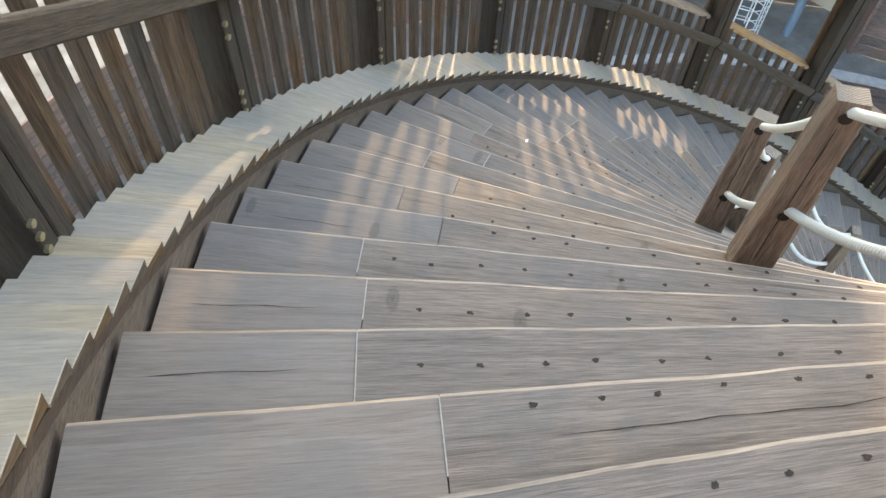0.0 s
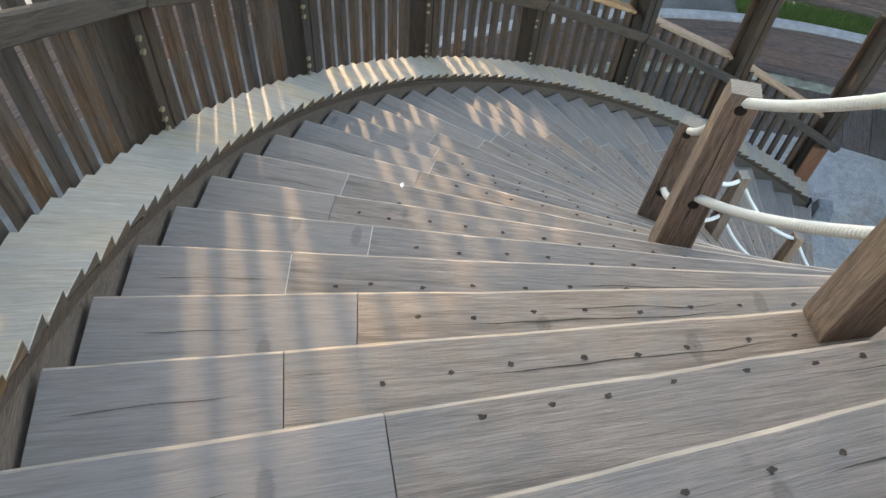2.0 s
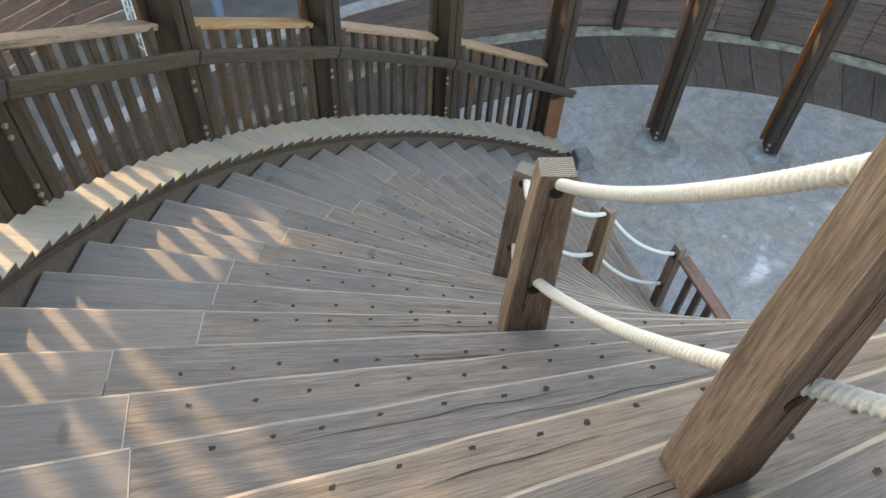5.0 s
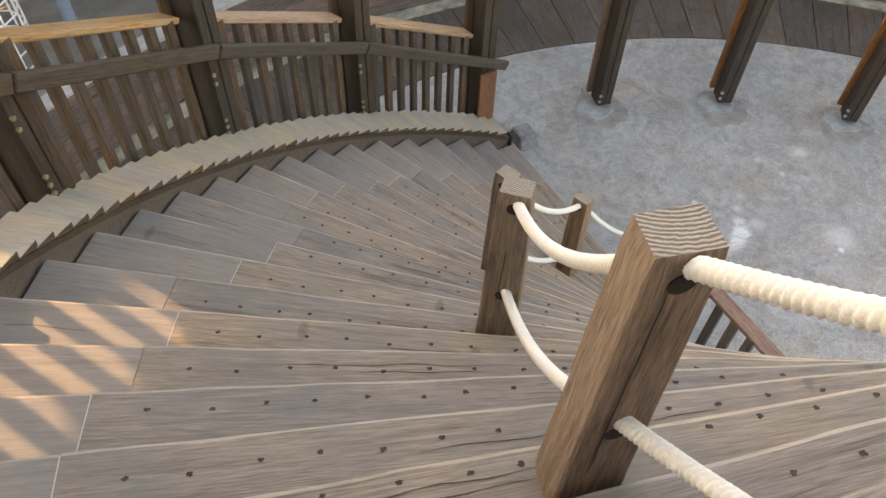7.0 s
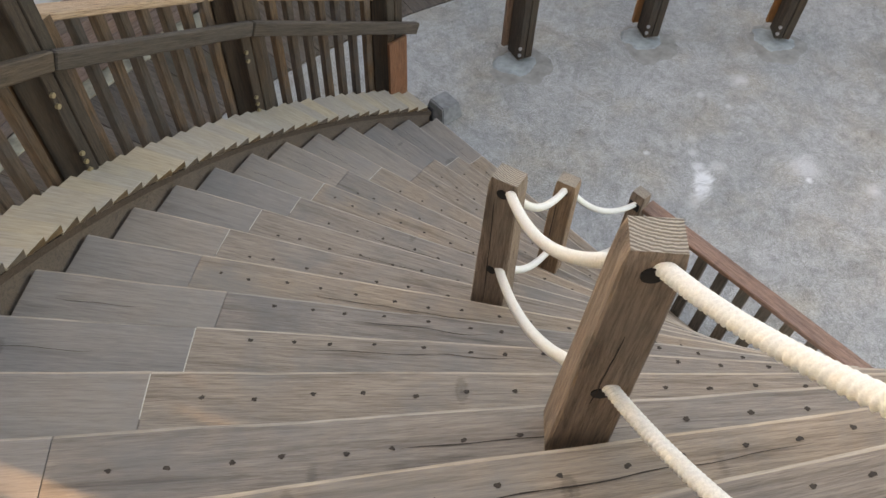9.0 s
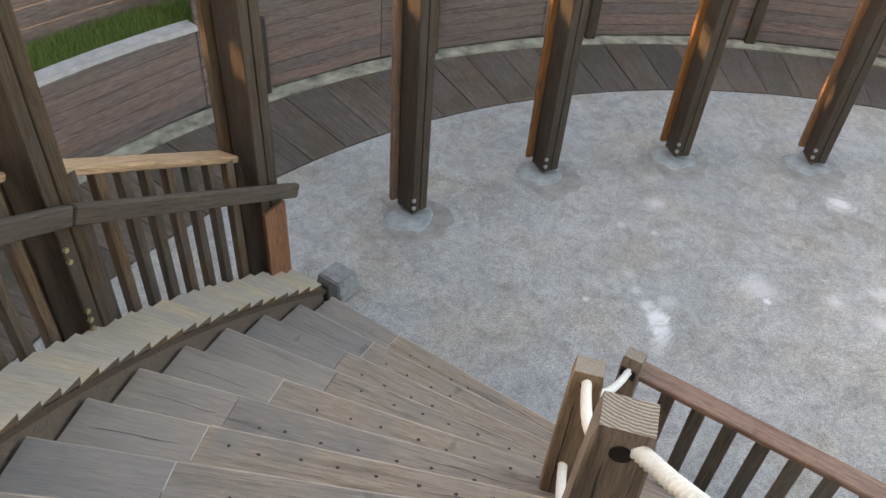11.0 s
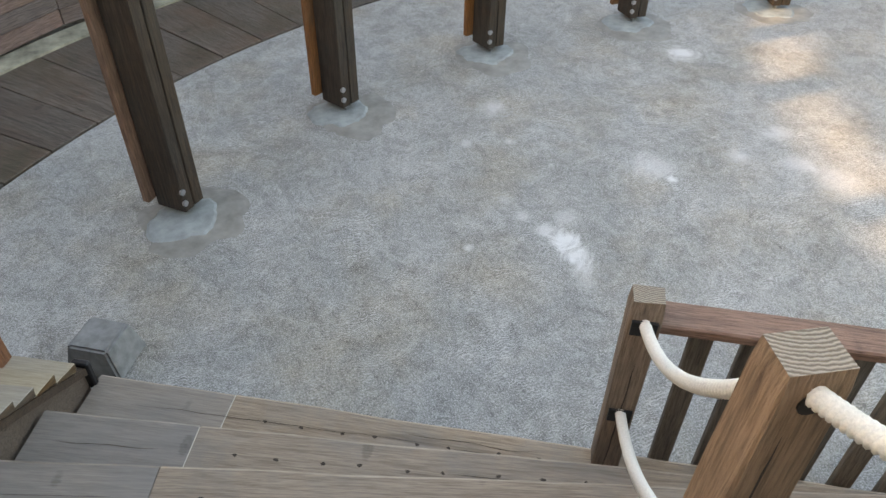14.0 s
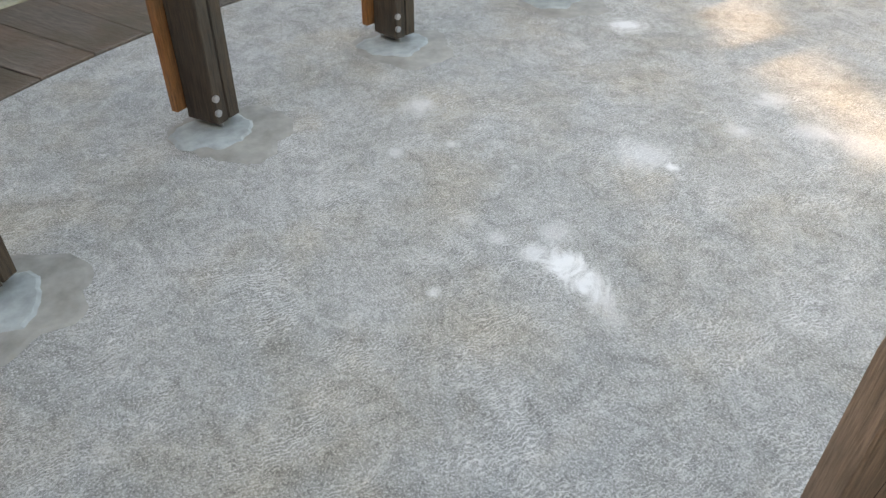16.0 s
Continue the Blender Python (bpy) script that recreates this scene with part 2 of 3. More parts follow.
def concrete():
    m, t, bsdf = material("rough_brushed_concrete")
    tc = t.nodes.new("ShaderNodeTexCoord")
    big = node(t, "ShaderNodeTexNoise", Scale=0.55, Detail=7.0, Roughness=0.65, Distortion=0.6)
    med = node(t, "ShaderNodeTexNoise", Scale=4.5, Detail=9.0, Roughness=0.75, Distortion=1.6)
    fine = node(t, "ShaderNodeTexNoise", Scale=46.0, Detail=6.0, Roughness=0.75, Distortion=1.2)
    swirl = t.nodes.new("ShaderNodeTexWave")
    for key, value in (("Scale", 9.0), ("Distortion", 22.0), ("Detail", 6.0), ("Detail Scale", 1.6), ("Detail Roughness", 0.72)):
        swirl.inputs[key].default_value = value
    for n in (big, med, fine, swirl):
        t.links.new(tc.outputs["Object"], n.inputs["Vector"])
    col = ramp(t, big.outputs[0], [(0.3, (0.275, 0.286, 0.29)), (0.52, (0.325, 0.322, 0.308)), (0.7, (0.368, 0.37, 0.368))])
    col = mix(t, col, ramp(t, med.outputs[0], [(0.30, (0.56, 0.55, 0.53)), (0.5, (1, 1, 1)), (0.70, (1.38, 1.38, 1.38))]), 0.85, "MULTIPLY")
    col = mix(t, col, ramp(t, swirl.outputs[0], [(0.15, (0.80, 0.80, 0.79)), (0.6, (1.06, 1.06, 1.06))]), 0.6, "MULTIPLY")
    col = mix(t, col, ramp(t, fine.outputs[0], [(0.32, (0.66, 0.66, 0.66)), (0.62, (1.16, 1.16, 1.16))]), 0.9, "MULTIPLY")
    pock = node(t, "ShaderNodeTexNoise", Scale=19.0, Detail=5.0, Roughness=0.7, Distortion=2.2)
    t.links.new(tc.outputs["Object"], pock.inputs["Vector"])
    col = mix(t, col, ramp(t, pock.outputs[0], [(0.34, (0.70, 0.70, 0.69)), (0.5, (1, 1, 1)), (0.66, (1.25, 1.25, 1.25))]), 0.8, "MULTIPLY")
    grit = node(t, "ShaderNodeTexNoise", Scale=130.0, Detail=3.0, Roughness=0.7)
    t.links.new(tc.outputs["Object"], grit.inputs["Vector"])
    col = mix(t, col, (0.60, 0.60, 0.59), ramp(t, grit.outputs[0], [(0.53, (0, 0, 0)), (0.65, (0.8, 0.8, 0.8))]))
    col = mix(t, col, (0.10, 0.10, 0.098), ramp(t, grit.outputs[0], [(0.32, (0.85, 0.85, 0.85)), (0.45, (0, 0, 0))]))
    brush = t.nodes.new("ShaderNodeTexWave")
    for key, value in (("Scale", 19.0), ("Distortion", 60.0), ("Detail", 5.0), ("Detail Scale", 0.09), ("Detail Roughness", 0.68)):
        brush.inputs[key].default_value = value
    t.links.new(tc.outputs["Object"], brush.inputs["Vector"])
    area = node(t, "ShaderNodeTexNoise", Scale=2.1, Detail=6.0, Roughness=0.8, Distortion=0.8)
    t.links.new(tc.outputs["Object"], area.inputs["Vector"])
    lines = math_node(t, "MULTIPLY", ramp(t, brush.outputs[0], [(0.62, (0, 0, 0)), (0.95, (1, 1, 1))]), ramp(t, area.outputs[0], [(0.47, (0, 0, 0)), (0.62, (0.7, 0.7, 0.7))]))
    lines = math_node(t, "MULTIPLY", lines, ramp(t, fine.outputs[0], [(0.34, (0, 0, 0)), (0.50, (0.85, 0.85, 0.85))]))
    col = mix(t, col, (0.70, 0.70, 0.69), lines)
    warm = node(t, "ShaderNodeTexNoise", Scale=1.3, Detail=5.0, Roughness=0.6)
    t.links.new(tc.outputs["Object"], warm.inputs["Vector"])
    col = mix(t, col, ramp(t, warm.outputs[0], [(0.48, (1, 1, 1)), (0.68, (1.0, 0.90, 0.78))]), 0.8, "MULTIPLY")
    # white spills on the floor: place, size, strength
    for sx, sy, size, strength in SPILLS:
        d = t.nodes.new("ShaderNodeVectorMath")
        d.operation = "DISTANCE"
        t.links.new(tc.outputs["Object"], d.inputs[0])
        d.inputs[1].default_value = (sx, sy, 0)
        warped = math_node(t, "ADD", d.outputs["Value"], math_node(t, "MULTIPLY", math_node(t, "SUBTRACT", med.outputs[0], 0.5), size * 3.2))
        mask = ramp(t, math_node(t, "DIVIDE", warped, size), [(0.25, (strength,) * 3), (0.95, (0, 0, 0))])
        col = mix(t, col, (0.72, 0.73, 0.73), mask)
    t.links.new(col, bsdf.inputs["Base Color"])
    bsdf.inputs["Roughness"].default_value = 0.8
    b = node(t, "ShaderNodeBump", Strength=0.9, Distance=0.014)
    t.links.new(math_node(t, "ADD", math_node(t, "MULTIPLY", med.outputs[0], 0.8), math_node(t, "ADD", math_node(t, "MULTIPLY", fine.outputs[0], 0.45), math_node(t, "MULTIPLY", brush.outputs[0], 0.06))), b.inputs["Height"])
    t.links.new(b.outputs[0], bsdf.inputs["Normal"])
    return m


def end_grain():
    """Sawn post top: curved growth rings, cracked and grey."""
    m, t, bsdf = material("end_grain_timber")
    tc, info = t.nodes.new("ShaderNodeTexCoord"), t.nodes.new("ShaderNodeObjectInfo")
    mapping = t.nodes.new("ShaderNodeMapping")
    mapping.inputs["Location"].default_value = (0.03, 0.16, 0)
    mapping.inputs["Scale"].default_value = (1, 1, 0)
    t.links.new(tc.outputs["Object"], mapping.inputs[0])
    wave = t.nodes.new("ShaderNodeTexWave")
    wave.wave_type, wave.rings_direction = "RINGS", "Z"
    for key, value in (("Scale", 38.0), ("Distortion", 2.8), ("Detail", 3.0), ("Detail Scale", 2.0)):
        wave.inputs[key].default_value = value
    t.links.new(mapping.outputs[0], wave.inputs["Vector"])
    t.links.new(ramp(t, wave.outputs[0], [(0.1, (0.16, 0.128, 0.10)), (0.5, (0.29, 0.24, 0.19)), (1.0, (0.36, 0.31, 0.255))]), bsdf.inputs["Base Color"])
    bsdf.inputs["Roughness"].default_value = 0.85
    b = node(t, "ShaderNodeBump", Strength=0.6, Distance=0.004)
    t.links.new(wave.outputs[0], b.inputs["Height"])
    t.links.new(b.outputs[0], bsdf.inputs["Normal"])
    return m


SPILLS = [(3.02, 2.07, 0.08, 0.60), (2.91, 2.01, 0.11, 0.95), (2.77, 2.0, 0.12, 0.90), (2.65, 2.01, 0.10, 0.55), (2.55, 2.05, 0.08, 0.30), (3.19, 2.14, 0.07, 0.35), (3.36, 2.18, 0.07, 0.28), (3.08, 1.90, 0.11, 0.35), (4.40, 1.82, 0.14, 0.50), (3.37, 1.11, 0.20, 0.45), (3.21, 1.08, 0.05, 0.90), (3.29, 0.50, 0.13, 0.55), (4.69, 0.02, 0.16, 0.80), (3.45, 0.06, 0.14, 0.50), (3.08, 0.17, 0.14, 0.45), (2.85, 0.07, 0.20, 0.35), (4.03, 2.18, 0.07, 0.40), (3.96, 1.89, 0.06, 0.50), (3.02, 2.56, 0.04, 0.60)]
CONCRETE = concrete()
END_GRAIN = end_grain()


def grass_material():
    m, t, bsdf = material("grass_blades")
    info = t.nodes.new("ShaderNodeNewGeometry")
    t.links.new(ramp(t, info.outputs["Random Per Island"], [(0.0, (0.06, 0.11, 0.02)), (0.6, (0.13, 0.22, 0.04)), (1.0, (0.25, 0.30, 0.10))]), bsdf.inputs["Base Color"])
    bsdf.inputs["Roughness"].default_value = 0.7
    return m


def earth_material():
    m, t, bsdf = material("grey_gravel_earth")
    tc = t.nodes.new("ShaderNodeTexCoord")
    n = node(t, "ShaderNodeTexNoise", Scale=1.3, Detail=8.0, Roughness=0.7)
    t.links.new(tc.outputs["Object"], n.inputs["Vector"])
    t.links.new(ramp(t, n.outputs[0], [(0.3, (0.10, 0.10, 0.09)), (0.5, (0.19, 0.185, 0.17)), (0.7, (0.28, 0.275, 0.26))]), bsdf.inputs["Base Color"])
    bsdf.inputs["Roughness"].default_value = 0.9
    return m


GRASS, EARTH = grass_material(), earth_material()


# ---- building helpers ----
def mesh_of(name, bm, *materials):
    me = bpy.data.meshes.new(name)
    bm.to_mesh(me)
    bm.free()
    for m in materials:
        me.materials.append(m)
    return me


def thing(name, label, category, m=None, kind="", group=""):
    ob = new(name)
    ob.matrix_world = m or Matrix()
    return tagged(ob, label, category, group, kind)


def part(name, me, parent, m=None, label=""):
    """One mesh under a thing or part; m is its pose in the parent's space."""
    ob = new(name, me)
    ob.parent = parent
    ob.matrix_local = m or Matrix()
    return tagged(ob, label) if label else ob


def box_mesh(name, sx, sy, sz, mat, bevel=0.006, base=False, wobble=0.0, cuts=0):
    """A bevelled timber or block, centred (or standing on z = 0 where base)."""
    bm = bmesh.new()
    bmesh.ops.create_cube(bm, size=1)
    bmesh.ops.scale(bm, vec=(sx, sy, sz), verts=bm.verts)
    if bevel:
        bmesh.ops.bevel(bm, geom=bm.edges, offset=bevel, segments=1, affect="EDGES")
    if base:
        bmesh.ops.translate(bm, vec=(0, 0, sz / 2), verts=bm.verts)
    if wobble:
        for v in bm.verts:
            v.co += noise.noise_vector(v.co * 7 + Vector((sx * 91, sy * 57, sz * 13))) * wobble
    return mesh_of(name, bm, mat)


def tube_mesh(name, radius, length, mat, sides=12):
    bm = bmesh.new()
    bmesh.ops.create_cone(bm, cap_ends=True, segments=sides, radius1=radius, radius2=radius, depth=length)
    return mesh_of(name, bm, mat)


def band_mesh(name, k0, k1, r0, r1, low, high, mat, n=160, slope=True):
    """A curved board that climbs with the stair: between two radii and two heights over the line of nosings."""
    verts, faces = [], []
    for i in range(n + 1):
        k = k0 + (k1 - k0) * i / n
        z = RISE * k if slope else 0.0
        bottom, top = low(k) if callable(low) else low, high(k) if callable(high) else high
        for r, dz in ((r0, bottom), (r1, bottom), (r1, top), (r0, top)):
            verts.append(polar(k, r, z + dz))
    for i in range(n):
        a, b = 4 * i, 4 * i + 4
        for j in range(4):
            faces.append((a + j, a + (j + 1) % 4, b + (j + 1) % 4, b + j))
    faces += [(3, 2, 1, 0), (4 * n, 4 * n + 1, 4 * n + 2, 4 * n + 3)]
    me = bpy.data.meshes.new(name)
    me.from_pydata(verts, [], faces)
    me.materials.append(mat)
    return me


def ring_mesh(name, r0, r1, low, high, mat, n=192):
    return band_mesh(name, 0, 2 * math.pi / STEP, r0, r1, low, high, mat, n, slope=False)


# ---- ground and floor ----
def disc_mesh(name, radius, low, high, mat, n=160):
    bm = bmesh.new()
    bmesh.ops.create_cone(bm, cap_ends=True, segments=n, radius1=radius, radius2=radius, depth=high - low)
    bmesh.ops.translate(bm, vec=(0, 0, (low + high) / 2), verts=bm.verts)
    return mesh_of(name, bm, mat)


R_SLAB, R_DECK, R_WALL = 6.80, 8.12, 8.2
GROUND = 0.82
floor = new("floor", disc_mesh("floor", R_SLAB, -0.3, 0.0, CONCRETE))
tagged(floor, "rough grey brushed concrete floor with white spills", "floor", kind="structure")
ground = new("ground", ring_mesh("ground", R_WALL + 0.1, 900, GROUND - 0.6, GROUND, EARTH, 96))
tagged(ground, "grey gravel ground round the sunken court", "ground", kind="structure")

# ---- the stair ----
stair = thing("staircase", "wide winding staircase of worn grey-brown timber boards", "staircase", kind="structure")


def board_mesh(name, r0, r1, seed, mat):
    """One tread board between two radii: a wedge with a worn, uneven front edge along local x."""
    n, far = max(4, int((r1 - r0) / 0.12)), math.tan(STEP * 1.12)
    verts, faces, mats = [], [], []
    for i in range(n + 1):
        x = r0 + (r1 - r0) * i / n
        w = 0.005 * noise.noise(Vector((x * 3.1, seed * 7.7, 0))) + 0.003 * noise.noise(Vector((x * 11, seed * 3.3, 5)))
        s = 0.008 + 0.005 * noise.noise(Vector((x * 5, seed * 1.9, 9)))
        lift = 0.0015 * noise.noise(Vector((x * 4, seed, 2)))
        for y, z in ((w + 0.004, -0.055), (w, -0.003 - s * 0.5), (w + 0.004 + s * 0.9, lift), (x * far, 0.0), (x * far, -0.055)):
            verts.append((x, y, z))
    for i in range(n):
        a, b = 5 * i, 5 * i + 5
        for j in range(5):
            faces.append((a + j, b + j, b + (j + 1) % 5, a + (j + 1) % 5))
            mats.append(1 if j == 1 else 0)
    faces += [(0, 1, 2, 3, 4), tuple(5 * n + q for q in (4, 3, 2, 1, 0))]
    mats += [0, 0]
    me = bpy.data.meshes.new(name)
    me.from_pydata(verts, [], faces)
    me.materials.append(mat)
    me.materials.append(WOOD_EDGE)
    me.polygons.foreach_set("material_index", mats)
    return me


def screw_mesh(seed, r0, r1, share):
    rng = random.Random(seed)
    bm = bmesh.new()
    r = r0
    while r < r1:
        x, y = r + rng.uniform(-0.02, 0.02), r * math.tan(STEP * (share + rng.uniform(-0.035, 0.035)))
        c = bmesh.ops.create_circle(bm, cap_ends=True, segments=12, radius=1)
        for q, v in enumerate(c["verts"]):
            reach = rng.uniform(0.0045, 0.0095)
            v.co = Vector((x + v.co.x * reach * 1.35, y + v.co.y * reach, 0.0022))
        r += rng.choice((0.15, 0.165, 0.18))
    return mesh_of("screws", bm, SPLIT)


def crack_mesh(seed, begin=None, reach=None, open_by=0.0024):
    """A long jagged split along the grain of a board."""
    rng = random.Random(seed)
    x, y, n = rng.uniform(2.4, 3.6), 0.0, 16
    length, share = rng.uniform(0.5, 1.1), rng.uniform(0.25, 0.75)
    if begin:
        x, length, share = begin, reach, 0.4
    verts, faces = [], []
    for i in range(n + 1):
        u = i / n
        px = x + length * u
        py = px * STEP * share + 0.012 * noise.noise(Vector((px * 6, seed, 0)))
        w = (0.0008 + open_by * abs(noise.noise(Vector((px * 9, seed, 4))))) * min(1, 6 * u, 6 * (1 - u))
        verts += [(px, py - w, 0.0022), (px, py + w, 0.0022)]
    faces = [(2 * i, 2 * i + 2, 2 * i + 3, 2 * i + 1) for i in range(n)]
    me = bpy.data.meshes.new("crack")
    me.from_pydata(verts, [], faces)
    me.materials.append(SPLIT)
    return me


cracks = [crack_mesh(i * 2.3 + 1) for i in range(9)]
end_cracks = [crack_mesh(i * 3.1 + 40, 4.66, 0.38 + 0.02 * i, 0.0010) for i in range(5)]
SAND = plain("pale_joint_sand", (0.50, 0.46, 0.40), 0.9, 0.0, 0.2, 90.0)
SEAMS = (4.34, 4.54, 4.60, 4.42, 4.57, 4.63, 4.38)
SEAM_OF = {35: 0, 34: 1, 33: 1, 32: 2, 28: 5, 27: 6, 23: 0, 22: 3, 21: 4}  # treads whose joint is plain to see
inner_boards = [board_mesh("tread_board", R_IN, s, i, WOOD_TREAD) for i, s in enumerate(SEAMS)]
outer_boards = [board_mesh("tread_end_board", s + 0.003, R_OUT, i, WOOD_NEWER) for i, s in enumerate(SEAMS)]
screw_rows = [screw_mesh(i, 2.2, s - 0.07, (0.17, 0.42, 0.3, 0.27, 0.4, 0.45, 0.35)[i]) for i, s in enumerate(SEAMS)]
riser_mesh = box_mesh("riser", R_OUT - R_IN - 0.02, 0.025, RISE - 0.06, WOOD_BAND, 0)
order = random.Random(4)
for j in range(1, STEPS):
    v = SEAM_OF.get(j, order.randrange(len(SEAMS)))
    tilt = Matrix.Rotation(radians(order.uniform(-0.08, 0.08)), 4, "X")
    m = at(j, 0, RISE * j + order.uniform(-0.002, 0.002)) @ tilt
    tread = part("tread_board", inner_boards[v], stair, m)
    part("screws", screw_rows[v], tread)
    for q in range(order.choice((0, 1, 1, 2))):
        part("crack", cracks[order.randrange(9)], tread)
    if j == 1:
        part("crack", crack_mesh(71, 3.6, 1.4), tread, label="long jagged split along the board")
    if j in SEAM_OF or order.random() < 0.5:
        depth = SEAMS[v] * STEP * order.uniform(0.4, 0.95)
        joint = box_mesh("sandy_joint", 0.0032, depth, 0.006, SAND, 0, False, 0.002)
        part("sandy_joint", joint, tread, pose(SEAMS[v] + 0.0015, depth / 2 + 0.01, -0.0012))
    end_board = part("tread_end_board", outer_boards[v], stair, m @ Matrix.Translation((0, order.uniform(-0.003, 0.003), order.uniform(-0.002, 0.001))))
    if order.random() < 0.55:
        part("crack", end_cracks[order.randrange(5)], end_board)
    part("riser", riser_mesh, stair, at(j, (R_IN + R_OUT) / 2, RISE * (j - 1) + RISE / 2 - 0.03) @ Matrix.Translation((0, 0.03, 0)))

K_END = 1.2
LEDGE = 0.125  # the ledge over the line of nosings
part("stringer_band", band_mesh("stringer_band", K_END, STEPS - 1, 5.172, 5.22, 0.035, LEDGE - 0.048, WOOD_BAND), stair, label="brown curved stringer edge")
part("stringer_face", band_mesh("stringer_face", K_END, STEPS - 1, 5.194, 5.235, -0.24, 0.035, WOOD_FACE), stair, label="pale vertical stringer board")
part("stringer_back", band_mesh("stringer_back", K_END, STEPS - 1, 5.40, 5.44, -0.36, LEDGE - 0.06, WOOD_FACE), stair)
part("inner_stringer", band_mesh("inner_stringer", 0.6, STEPS - 1, R_IN - 0.05, R_IN, -0.32, -0.07, WOOD_BAND), stair)
part("soffit", band_mesh("soffit", 4, STEPS - 1, R_IN, 5.13, -0.34, -0.30, WOOD_BAND), stair)
part("stringer_shoe", box_mesh("stringer_shoe", 0.08, 0.03, 0.16, DARK), stair, at(K_END, 5.20, RISE * K_END + 0.02) @ Matrix.Translation((0, -0.015, 0)), "black steel end plate")

# ---- the stepped ledge beside the stair ----
ledge = thing("stepped_ledge", "stepped ledge of pale new timber slips beside the stair", "ledge", kind="structure")


SLIP_END = wood("brown_slip_end_grain", (0.06, 0.035, 0.018), (0.15, 0.095, 0.054), along="Y", stain_amount=0.2, knots=False)


def slip_mesh(seed):
    """One slip of the ledge: a shallow wedge, thick at its lower front edge, like a small tread."""
    bm = bmesh.new()
    bmesh.ops.create_cube(bm, size=1)
    for v in bm.verts:
        r = LEDGE_IN if v.co.x < 0 else LEDGE_OUT
        front = v.co.y < 0
        y = (-0.5 if front else 0.62) * STEP / 3 * r
        v.co = Vector((r + 0.007 * noise.noise(Vector((seed, v.co.y, v.co.x))), y, 0.0 if v.co.z > 0 else (-0.047 if front else -0.012)))
    bmesh.ops.bevel(bm, geom=bm.edges, offset=0.0025, segments=1, affect="EDGES")
    me = mesh_of("slip", bm, WOOD_LEDGE, SLIP_END)
    for f in me.polygons:
        f.material_index = 1 if f.normal.x < -0.8 else 0
    return me


LEDGE_IN, LEDGE_OUT = 5.158, 5.48
slips = [slip_mesh(i * 3.7) for i in range(4)]
for i in range(4, 3 * (STEPS - 1)):
    k = i / 3 + 0.17
    part("slip", slips[i % 4], ledge, at(k, 0, RISE * k + LEDGE + order.uniform(-0.003, 0.003), radians(order.uniform(-0.06, 0.06))) @ Matrix.Rotation(radians(13.5 + order.uniform(-1.2, 1.2)), 4, "X"))

# ---- ring of posts ----
POST_H = 3.4


def ring_post(height, base_z, on_floor):
    group = "ring of tall posts"
    post = thing("ring_post", "tall double post of weathered grey-brown timber with a red-brown backing board", "post", group=group)
    for y in (-0.064, 0.022):
        part("timber", box_mesh("timber", 0.205, 0.081, height, WOOD_POST, 0.006, True, 0.004), post, pose(0, y, 0.05 if on_floor else 0))
    part("spacer", box_mesh("spacer", 0.15, 0.02, height - 0.1, WOOD_POST, 0, True), post, pose(0, -0.02, 0.09))
    part("backing_board", box_mesh("backing_board", 0.045, 0.13, height - 0.1, WOOD_RED if on_floor else WOOD_BROWN, 0.004, True, 0.003), post, pose(0.128, 0.055, 0.10), "red-brown backing board")
    bolt = tube_mesh("bolt", 0.019 if on_floor else 0.014, 0.016, STEEL if on_floor else BRASS, 12)
    for z in (0.12, 0.2) if on_floor else (0.53, 0.59, 0.65, 0.97, 1.04):
        for dx, dy in ((-0.03, -0.108), (-0.107, -0.04 if z * 100 % 2 > 1 else 0.05)):
            part("bolt", bolt, post, pose(dx, dy, z, 90 if dx == 0 else 0, 0 if dx == 0 else 90, 0), "dull steel bolt")
    if on_floor:
        part("base_plate", box_mesh("base_plate", 0.15, 0.012, 0.16, STEEL, 0.001, True), post, pose(0, 0, 0.0), "steel foot plate")
    post.matrix_world = Matrix()
    return post


tall = ring_post(POST_H, 0, True)
stair_post = ring_post(2.9, 0, False)
R_POST = 5.56
bay_steps = BAY / STEP
ks = [POST0 + bay_steps * i for i in range(12)]
for i, k in enumerate(ks):
    m = at(k, R_POST, RISE * k - 0.36)
    if i == 0:
        stair_post.matrix_world = m
    else:
        copy_thing(stair_post, m)
part("repair_board", box_mesh("repair_board", 0.2, 0.03, 0.62, WOOD_REPAIR, 0.004, True, 0.003), stair_post, pose(0.0, -0.125, 0.44), "red-brown repair board")
part("repair_board", box_mesh("repair_board", 0.03, 0.2, 0.62, WOOD_REPAIR, 0.004, True, 0.003), stair_post, pose(-0.124, -0.02, 0.44), "red-brown repair board")
deck_ks = [POST0 - bay_steps * (i + 1) for i in range(10)]
for i, k in enumerate(deck_ks):
    m = at(k - 0.5, max(5.65 - 0.08 * i, 5.38), 0.0)
    if i == 0:
        tall.matrix_world = m
    else:
        copy_thing(tall, m)


